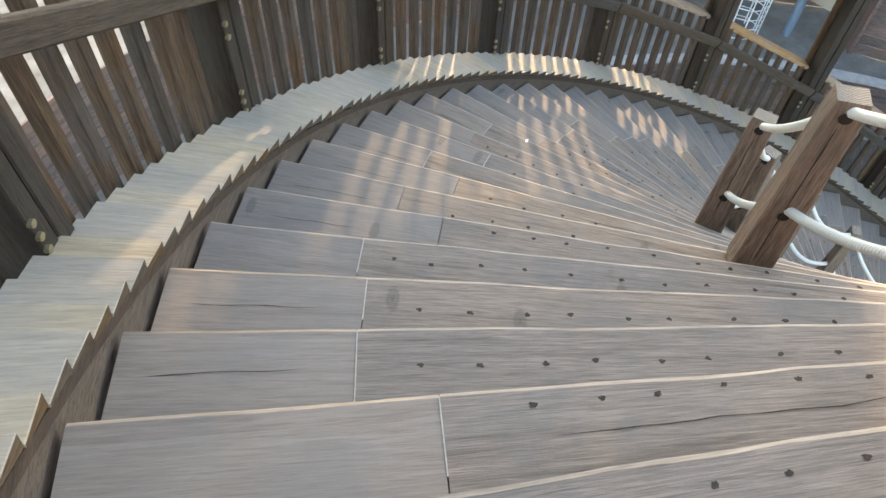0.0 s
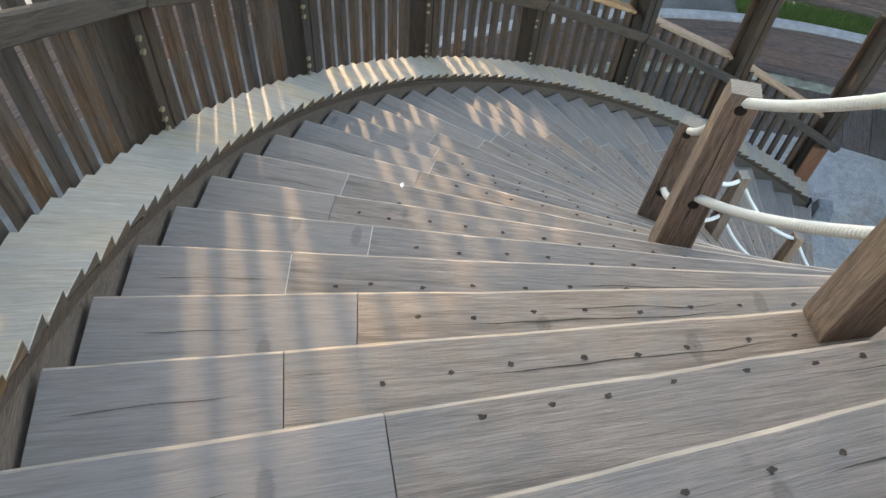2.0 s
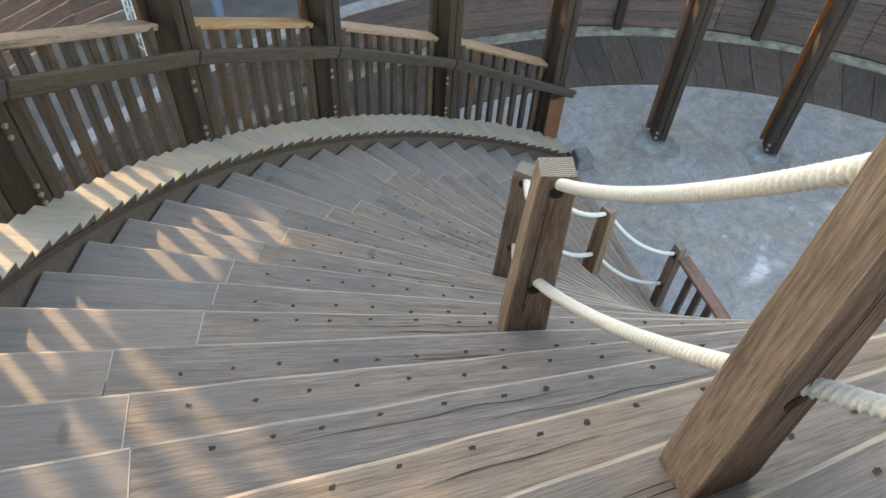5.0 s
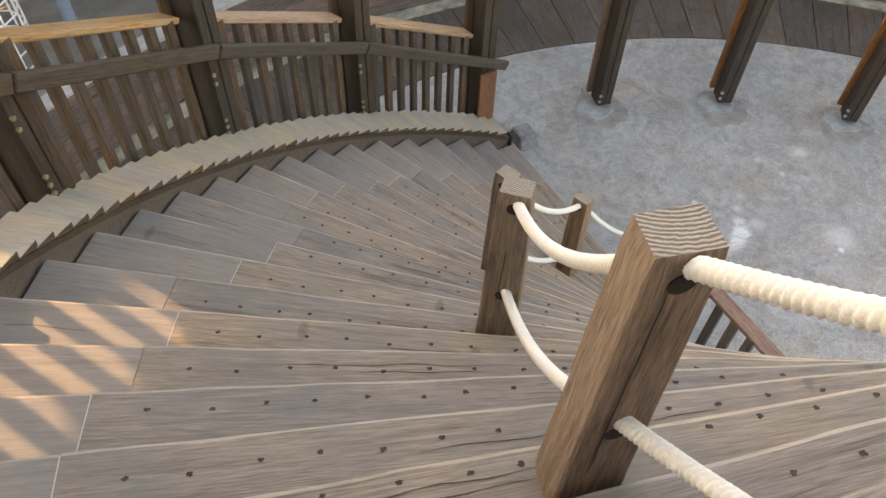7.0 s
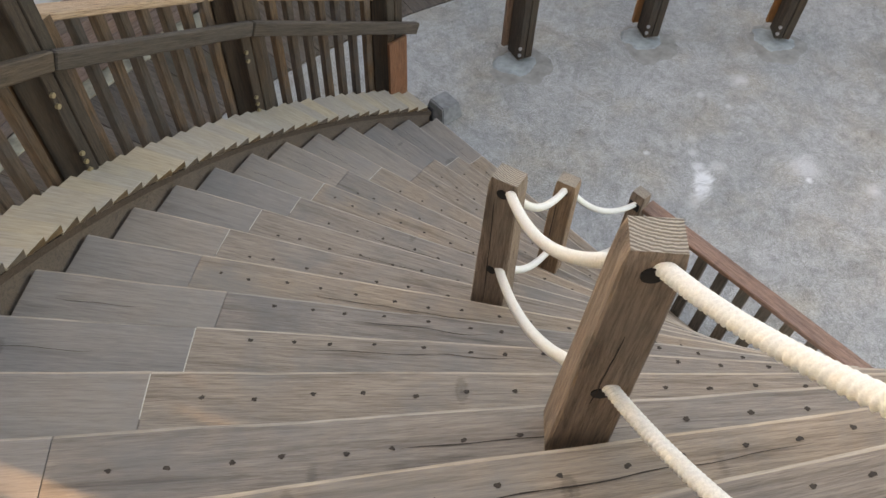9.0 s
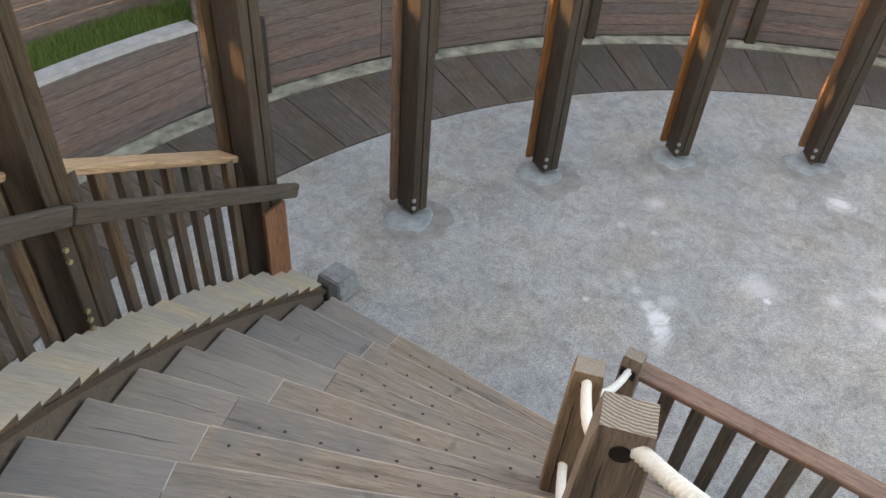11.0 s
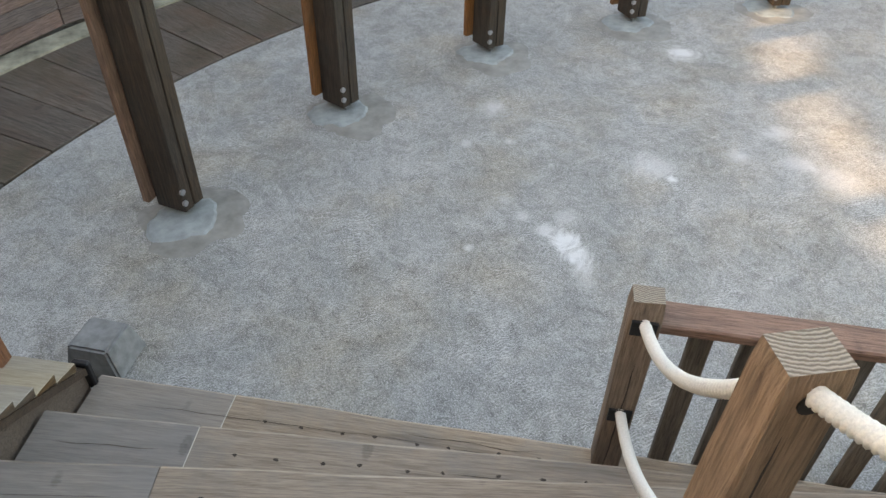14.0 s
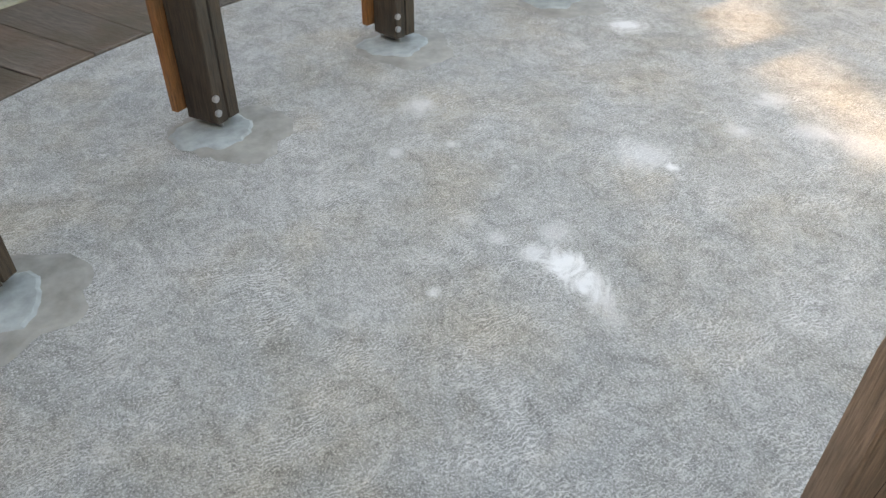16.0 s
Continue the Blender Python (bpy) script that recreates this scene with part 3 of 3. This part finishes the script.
def pad_mesh(name, radius, high, seed, mat, n=40):
    verts = [(0, 0, high)]
    for i in range(n):
        a = 2 * math.pi * i / n
        r = radius * (1 + 0.34 * noise.noise(Vector((math.cos(a) * 1.5, math.sin(a) * 1.5, seed))) + 0.12 * noise.noise(Vector((math.cos(a) * 4, math.sin(a) * 4, seed + 3))))
        verts.append((r * math.cos(a), r * math.sin(a), 0.0))
    for i in range(n):
        v = verts[1 + i]
        verts.append((v[0] * 0.9, v[1] * 0.9, high))
    faces = [(1 + i, 1 + (i + 1) % n, 1 + n + (i + 1) % n, 1 + n + i) for i in range(n)]
    faces += [(0, 1 + n + i, 1 + n + (i + 1) % n) for i in range(n)]
    me = bpy.data.meshes.new(name)
    me.from_pydata(verts, [], faces)
    me.materials.append(mat)
    return me


for i, k in enumerate(deck_ks[:6]):
    r = max(5.65 - 0.08 * i, 5.38)
    k -= 0.5
    # darker irregular patch on the floor round each post foot
    ob = new("dark_patch", pad_mesh("dark_patch", 0.31, 0.004, i * 5.1 + 2, PATCH_GREY))
    ob.matrix_world = at(k, r - 0.13, 0.001) @ Matrix.Translation((0, 0.02, 0))
    tagged(ob, "dark grey patch round a post foot", "stain", "stains round the posts")
    ob = new("grout_pad", pad_mesh("grout_pad", 0.21, 0.010, i * 3.3, PAD))
    ob.matrix_world = at(k, r - 0.06, 0.003) @ Matrix.Translation((0, 0.06, 0))
    tagged(ob, "pale smooth grout pad under a post", "grout pad", "grout pads under the posts")

# ---- balustrade on the outer side ----
bal = thing("balustrade", "outer stair balustrade of weathered timber slats", "balustrade", kind="structure")
slat_meshes = [box_mesh("slat", 0.056, w, 1.24, WOOD_SLAT, 0.004, True, 0.003) for w in (0.060, 0.064, 0.057)]
for i in range(len(ks)):
    for s in range(1, 9):
        k = ks[i] + bay_steps * (0.085 + 0.83 * (s - 0.5) / 8)
        if k < STEPS:
            part("slat", slat_meshes[(i + s) % 3], bal, at(k, 5.57, RISE * k - 0.21) @ Matrix.Rotation(radians(order.uniform(-2, 2)), 4, "Z"))


def sloped(name, k0, k1, r, over, width, height, mat, parent, label=""):
    """A straight rail from k0 to k1 at a height over the line of nosings; its long axis is local y."""
    a, b = polar(k0, r, RISE * k0 + over), polar(k1, r, RISE * k1 + over)
    d = b - a
    out = Vector((a.x + b.x, a.y + b.y, 0)).normalized()
    y = d.normalized()
    z = out.cross(y).normalized()
    m = Matrix((out, y, z)).transposed().to_4x4()
    m.translation = (a + b) / 2
    return part(name, box_mesh(name, width, d.length, height, mat, 0.008, False, 0.003), parent, m, label)


for i in range(len(ks)):
    k0, k1 = ks[i], ks[i] + bay_steps
    sloped("handrail", k0 + 0.02 - (0.62 if i == 0 else 0), k1 - 0.02, 5.415, 0.856, 0.05, 0.095, WOOD_RAIL, bal, "grey handrail board")
    sloped("cap_rail", k0 + 0.32, k1 - 0.32, 5.63, 1.030, 0.15, 0.042, WOOD_CAP, bal, "orange-brown cap board")
    sloped("bottom_rail", k0 + 0.3, k1 - 0.3, 5.62, -0.10, 0.04, 0.09, WOOD_RAIL, bal)

# ---- rope posts on the inner side ----
ROPE_KS = [1.2, 6.04, 10.57, 15.52, 20.55, 25.42, 30.27, 35.3, 40.3]
ROPE_TREADS = [0, 5, 10, 15, 20, 25, 30, 35, 40]
ROPE_RS = [2.965, 3.11, 3.25, 3.08, 3.08, 3.08, 3.05, 3.05, 3.05]
ROPE_HEIGHTS = [1.137, 1.0, 0.955, 0.955, 0.95, 0.99, 0.97, 0.97, 0.97]
ROPE_TURNS = [0, 0, -18, -10, 0, 0, 0, 0, 0]
R_ROPE = 3.0
SAGS = [0.15, 0.15, 0.17, 0.13, 0.065, 0.05, 0.09, 0.09]


def tapered_mesh(name, base, top, height, mat, seed):
    """A hand-hewn post: narrower at the top, with slightly uneven, eased edges."""
    bm = bmesh.new()
    bmesh.ops.create_cube(bm, size=1)
    bmesh.ops.bevel(bm, geom=bm.edges, offset=0.05, segments=1, affect="EDGES")
    for e in range(5):
        bmesh.ops.bisect_plane(bm, geom=bm.verts[:] + bm.edges[:] + bm.faces[:], plane_co=(0, 0, -0.36 + 0.18 * e), plane_no=(0, 0, 1))
    for v in bm.verts:
        u = v.co.z + 0.5
        w = noise.noise_vector(Vector((v.co.x * 2, v.co.y * 2, u * 5 + seed * 9))) * 0.003
        v.co = Vector((v.co.x * (base[0] + (top[0] - base[0]) * u), v.co.y * (base[1] + (top[1] - base[1]) * u), u * height)) + w
        v.co.z = max(v.co.z, 0.0)
    me = mesh_of(name, bm, mat, END_GRAIN)
    for f in me.polygons:
        f.material_index = 1 if f.normal.z > 0.8 else 0
    return me


def split_mesh(height, seed):
    """A long drying split down one face of a post, as a thin dark sliver standing in it."""
    rng = random.Random(seed)
    verts, n = [], 14
    z0, z1 = height * rng.uniform(0.05, 0.35), height * rng.uniform(0.7, 0.99)
    x0, drift = rng.uniform(-0.025, 0.03), rng.uniform(-0.02, 0.02)
    for i in range(n + 1):
        u = i / n
        x = x0 + drift * u + 0.004 * noise.noise(Vector((u * 6, seed, 1)))
        w = (0.0020 + 0.0026 * abs(noise.noise(Vector((u * 4, seed, 7))))) * min(1, 5 * u, 5 * (1 - u) + 0.3)
        for dx in (-w, w):
            verts.append((x + dx, 0.0, z0 + (z1 - z0) * u))
    me = bpy.data.meshes.new("split")
    me.from_pydata(verts, [], [(2 * i, 2 * i + 1, 2 * i + 3, 2 * i + 2) for i in range(n)])
    me.materials.append(SPLIT)
    return me


def rope_post(height, base, top, seed, holes):
    p = thing("rope_post", "square brown timber post with rope holes, standing on a tread", "post", group="rope posts")
    part("timber", tapered_mesh("timber", base, top, height, WOOD_ROPE_POST, seed), p)
    lean = math.atan((base[1] - top[1]) / 2 / height)
    for side in (-1, 1):
        part("split", split_mesh(height, seed * 2 + side), p, Matrix.Translation((0, side * (base[1] / 2 + 0.0035), 0)) @ Matrix.Rotation(side * lean, 4, "X"), "dark drying split")
    for z in holes:
        for side in (-1, 1):
            y = (base[1] + (top[1] - base[1]) * z / height) / 2
            # no real bore: a solid dark disc paints the shade inside the hole
            part("rope_hole", tube_mesh("rope_hole", 0.023, 0.012, HOLE_SHADE, 14), p, pose(0, side * (y - 0.003), z, 90, 0, 0), "dark disc for the shade in a drilled hole")
    return p


LOWER = 0.40  # the lower rope hole over a post's tread
newel = rope_post(1.137, (0.105, 0.092), (0.11, 0.088), 3, ())
tagged(newel, "grey-green timber newel post at the stair foot with steel rope eyes", "post")
newel.name = "newel_post"
newel.matrix_world = at(ROPE_KS[0], ROPE_RS[0], 0.0)
bracket = box_mesh("eye_plate", 0.085, 0.012, 0.065, DARK, 0.002)
for z in (1.03, 0.56):
    part("eye_plate", bracket, newel, pose(0, 0.052, z), "black steel eye plate")
for i, k in enumerate(ROPE_KS[1:]):
    high = ROPE_HEIGHTS[i + 1]
    p = rope_post(high, (0.145, 0.108) if i == 0 else (0.172, 0.118), (0.12, 0.092), i + 5, (high - 0.065, LOWER))
    p.matrix_world = at(k, ROPE_RS[i + 1], RISE * ROPE_TREADS[i + 1], radians(ROPE_TURNS[i + 1]))


def rope_mesh(a, b, sag, radius=0.0185, pitch=0.0185):
    """A three-strand rope hanging between two points."""
    n = int((b - a).length / 0.0036)
    sides = 12
    verts, faces = [], []
    side = (b - a).cross(Vector((0, 0, 1))).normalized()
    length = (b - a).length
    for i in range(n + 1):
        u = i / n
        c = a.lerp(b, u) - Vector((0, 0, sag * 4 * u * (1 - u)))
        tangent = ((b - a) - Vector((0, 0, sag * 4 * (1 - 2 * u)))).normalized()
        up = side.cross(tangent)
        for j in range(sides):
            f = 2 * math.pi * j / sides
            r = radius * (0.60 + 0.50 * abs(math.cos(1.5 * (f - 2 * math.pi * u * length / (3 * pitch)))))
            verts.append(c + side * (r * math.cos(f)) + up * (r * math.sin(f)))
    for i in range(n):
        for j in range(sides):
            a0, a1 = i * sides + j, i * sides + (j + 1) % sides
            faces.append((a0, a1, a1 + sides, a0 + sides))
    me = bpy.data.meshes.new("rope")
    me.from_pydata(verts, [], faces)
    me.polygons.foreach_set("use_smooth", [True] * len(faces))
    me.materials.append(ROPE)
    return me


for i in range(len(ROPE_KS) - 1):
    k0, k1 = ROPE_KS[i], ROPE_KS[i + 1]
    z0, z1 = RISE * ROPE_TREADS[i], RISE * ROPE_TREADS[i + 1]
    for low, high in ((1.03 if i == 0 else ROPE_HEIGHTS[i] - 0.065, ROPE_HEIGHTS[i + 1] - 0.065), (0.56 if i == 0 else LOWER, LOWER)):
        ob = new("rope", rope_mesh(polar(k0, ROPE_RS[i], z0 + low), polar(k1, ROPE_RS[i + 1], z1 + high), SAGS[i]))
        tagged(ob, "thick white twisted rope sagging between two posts", "rope", "ropes between the posts")

flake_bm = bmesh.new()
flake_ring = bmesh.ops.create_circle(flake_bm, cap_ends=True, segments=9, radius=1)
for q, v in enumerate(flake_ring["verts"]):
    v.co = Vector((v.co.x * (0.017 + 0.004 * math.sin(q * 2.3)), v.co.y * (0.009 + 0.002 * math.cos(q * 3.1)), 0.0))
bmesh.ops.solidify(flake_bm, geom=flake_bm.faces[:], thickness=0.002)
flake = new("paint_flake", mesh_of("paint_flake", flake_bm, plain("white_paint_flake", (0.78, 0.78, 0.75), 0.6)))
flake.matrix_world = Matrix.Translation((-3.86, 2.033, RISE * 25 + 0.004)) @ Matrix.Rotation(1.1, 4, "Z")
tagged(flake, "small white paint flake lying on a tread", "paint flake")

# ---- low fence from the newel towards the axis ----
fence = thing("low_fence", "low timber slat fence under a red-brown rail", "fence")
part("rail", box_mesh("rail", 2.1, 0.125, 0.045, WOOD_REDRAIL, 0.007, False, 0.003), fence, at(0.98, R_ROPE - 0.08 - 1.05, 1.0), "red-brown rail")
fence_slat = box_mesh("fence_slat", 0.078, 0.035, 0.92, WOOD_FENCE, 0.004, True, 0.002)
for i in range(11):
    part("slat", fence_slat, fence, at(0.84, R_ROPE - 0.26 - 0.175 * i, 0.04) @ Matrix.Rotation(radians(order.uniform(-3, 3)), 4, "Z"))
part("foot_rail", box_mesh("foot_rail", 2.0, 0.05, 0.07, WOOD_SLAT, 0.004), fence, at(0.98, R_ROPE - 0.09 - 1.0, 0.10) @ Matrix.Translation((0, 0.02, 0)))

def block_mesh():
    """A low cast block with sloped flanks."""
    bm = bmesh.new()
    bmesh.ops.create_cube(bm, size=1)
    for v in bm.verts:
        top = v.co.z > 0
        v.co = Vector((v.co.x * (0.20 if top else 0.29), v.co.y * (0.20 if top else 0.25), 0.175 if top else 0.0))
    bmesh.ops.bevel(bm, geom=bm.edges, offset=0.012, segments=2, affect="EDGES")
    for v in bm.verts:
        v.co += noise.noise_vector(v.co * 9) * 0.005
        v.co.z = max(v.co.z, 0.0)
    return mesh_of("stone_block", bm, plain("grey_block_stone", (0.22, 0.225, 0.225), 0.8, 0.0, 0.3, 14.0))


block = new("stone_block", block_mesh())
block.matrix_world = at(0.35, 5.33, 0.0)
tagged(block, "weathered grey block at the foot of the ledge", "block")

# ---- court wall, mossy strip and cap ----
# raised ring stands for pale moss and dust lying on the deck boards
kerb = new("kerb", ring_mesh("kerb", R_DECK - 0.15, R_WALL, -0.1, 0.03, MOSS_DUST))
tagged(kerb, "pale strip of moss and dust along the foot of the wall", "kerb", kind="structure")
wall = thing("wall_court", "curved retaining wall of horizontal purple-brown planks", "wall", kind="structure")
chord = 2 * (R_WALL + 0.02) * math.sin(BAY / 2)
plank = box_mesh("plank", 0.05, chord - 0.004, 0.136, WOOD_WALL, 0.006, False, 0.002)
for i in range(24):
    k = POST0 + 0.6 + bay_steps * (i + 0.5)
    for c in range(11 if 14 <= i <= 22 else 6):
        part("plank", plank, wall, at(k, R_WALL * math.cos(BAY / 2) + 0.045 + order.uniform(-0.004, 0.004), 0.10 + 0.14 * c + 0.02))
part("wall_cap", band_mesh("wall_cap", POST0 + 0.6 - bay_steps, POST0 + 0.6 + bay_steps * 14, R_WALL - 0.02, R_WALL + 0.16, 0.88, 0.93, plain("pale_grey_cap_timber", (0.42, 0.41, 0.40), 0.8, 0.0, 0.2, 9.0), slope=False), wall, label="pale grey cap board")
part("wall_core", ring_mesh("wall_core", R_WALL + 0.09, R_WALL + 0.16, -0.1, 0.87, EARTH), wall)
wall_post = box_mesh("wall_post", 0.09, 0.12, 0.84, WOOD_POST, 0.006, True, 0.003)
for i in range(12, 24):
    part("wall_post", wall_post, wall, at(POST0 + 1.42 + bay_steps * (i - 0.5), R_WALL - 0.07, 0.03))

far_fence = thing("boundary_fence", "tall plank fence behind the grass strip", "fence", kind="structure")
R_FENCE, R_NEAR = 10.2, 9.05
fplank, nplank = [box_mesh("plank", 0.04, 2 * r * math.sin(BAY / 2) - 0.004, 0.175, WOOD_WALL, 0.006, False, 0.002) for r in (R_FENCE, R_NEAR)]
SUN_GAPS = {(0, 15), (23, 15)}  # planks left out to let a sun patch onto the floor
for i in range(24):
    # some bays get extra planks, added to hold the low sun off the floor
    for c in range(25 if i in (0, 1, 2, 20, 21, 22, 23) else 9):
        near = i in (0, 20, 21, 22, 23)
        if (i, c) in SUN_GAPS:
            continue
        part("plank", nplank if near else fplank, far_fence, at(POST0 + bay_steps * (i + 0.5), (R_NEAR if near else R_FENCE) * math.cos(BAY / 2) + order.uniform(-0.004, 0.004), GROUND + 0.10 + 0.183 * c))


# added board, closes the step in the fence against leaking sun
part("return_board", box_mesh("return_board", R_FENCE - R_NEAR + 0.1, 0.05, 4.9, WOOD_WALL, 0.006, True), far_fence, at(POST0 + bay_steps, (R_FENCE + R_NEAR) / 2 - 0.05, GROUND))


def grass_mesh(count, seed):
    rng = random.Random(seed)
    verts, faces = [], []
    for i in range(count):
        k, r = rng.uniform(-6, 3.2), rng.uniform(R_WALL + 0.2, R_NEAR - 0.12)
        p = polar(k, r, GROUND - 0.01)
        a, hgt, lean = rng.uniform(0, 6.28), rng.uniform(0.05, 0.15), rng.uniform(0.0, 0.06)
        d = Vector((math.cos(a), math.sin(a), 0))
        s = Vector((-d.y, d.x, 0)) * rng.uniform(0.004, 0.008)
        b = len(verts)
        verts += [p - s, p + s, p + d * lean * 0.5 + s * 0.6 + Vector((0, 0, hgt * 0.6)), p + d * lean + Vector((0, 0, hgt))]
        faces += [(b, b + 1, b + 2), (b, b + 2, b + 3)]
    me = bpy.data.meshes.new("grass")
    me.from_pydata(verts, [], faces)
    me.materials.append(GRASS)
    return me


grass = new("grass", grass_mesh(26000, 3))
tagged(grass, "strip of short green grass behind the wall", "grass", kind="stuff")

lattice = thing("lattice_column", "white painted steel lattice column on the ground outside", "column", polar_pose(8.7, 9.1, GROUND))
upright, hoop_bar = tube_mesh("upright", 0.012, 2.6, WHITE, 8), tube_mesh("hoop_bar", 0.009, 0.215, WHITE, 6)
for i in range(10):
    a = 2 * math.pi * i / 10
    part("upright", upright, lattice, pose(0.34 * math.cos(a), 0.34 * math.sin(a), 1.3))
    for c in range(14):
        part("hoop_bar", hoop_bar, lattice, Matrix.Rotation(a + math.pi / 10, 4, "Z") @ pose(0.323, 0, 0.12 + 0.18 * c, 90, 0, 0))
pole = new("pole", tube_mesh("pole", 0.07, 3.4, BLUE, 20))
pole.matrix_world = polar_pose(7.3, 9.2, GROUND + 1.7)
tagged(pole, "round blue-grey painted steel pole outside the stair", "pole")

# unseen outer screen added above view: blocks low sun, upright boards stripe it
def screen_low(k):
    return max(1.4, 1.4 + 0.088 * (k - 13))


def screen_high(k):
    return 4.3 + 2.9 * min(1, max(0, (k - 13) / 5))


OPEN0, OPEN1 = 16.0, 23.0
for k0, k1 in ((8.6, OPEN0), (OPEN1, STEPS)):
    # solid added band, only there to keep direct sun off the treads
    cladding = new("wall_upper", band_mesh("wall_upper", k0, k1, 6.45, 6.52, screen_low, screen_high, WOOD_LEDGE))
    tagged(cladding, "unseen added band that keeps the sun off the stair", "wall", kind="structure")
screen = thing("slatted_screen", "unseen added screen of upright boards that stripes the sun", "screen", kind="structure")
pitch = 0.17 / 6.45 / STEP
part("screen_head", band_mesh("screen_head", OPEN0, OPEN1, 6.45, 6.52, lambda k: screen_low(k) + 2.0, screen_high, WOOD_LEDGE), screen)
screen_board = box_mesh("screen_board", 0.015, 0.115, 2.15, WOOD_LEDGE, 0.003, True)
for i in range(int((OPEN1 - OPEN0) / pitch) + 1):
    k = OPEN0 + pitch * (i + 0.5)
    part("screen_board", screen_board, screen, at(k, 6.48, RISE * k + screen_low(k) - 0.1))

# ---- deck ring, piece by piece ----
deck = thing("deck", "ring of dark damp radial deck boards round the concrete", "deck", kind="structure")


def wedge_mesh(name, r0, r1, angle, low, high, mat, gap=0.004):
    bm = bmesh.new()
    bmesh.ops.create_cube(bm, size=1)
    for v in bm.verts:
        r = r0 if v.co.x < 0 else r1
        s = -1 if v.co.y < 0 else 1
        v.co = Vector((r, s * (r * math.tan(angle / 2) - gap), low if v.co.z < 0 else high))
    bmesh.ops.bevel(bm, geom=bm.edges, offset=0.004, segments=1, affect="EDGES")
    return mesh_of(name, bm, mat)


DECK_N = 108
deck_board = wedge_mesh("deck_board", R_SLAB + 0.012, R_DECK, 2 * math.pi / DECK_N, -0.05, 0.012, WOOD_DECK)
for i in range(DECK_N):
    part("deck_board", deck_board, deck, Matrix.Translation((0, 0, order.uniform(-0.004, 0.002))) @ Matrix.Rotation(2 * math.pi * i / DECK_N, 4, "Z"))
part("bearer", ring_mesh("bearer", R_SLAB + 0.02, R_DECK, -0.2, -0.052, WOOD_BAND), deck)
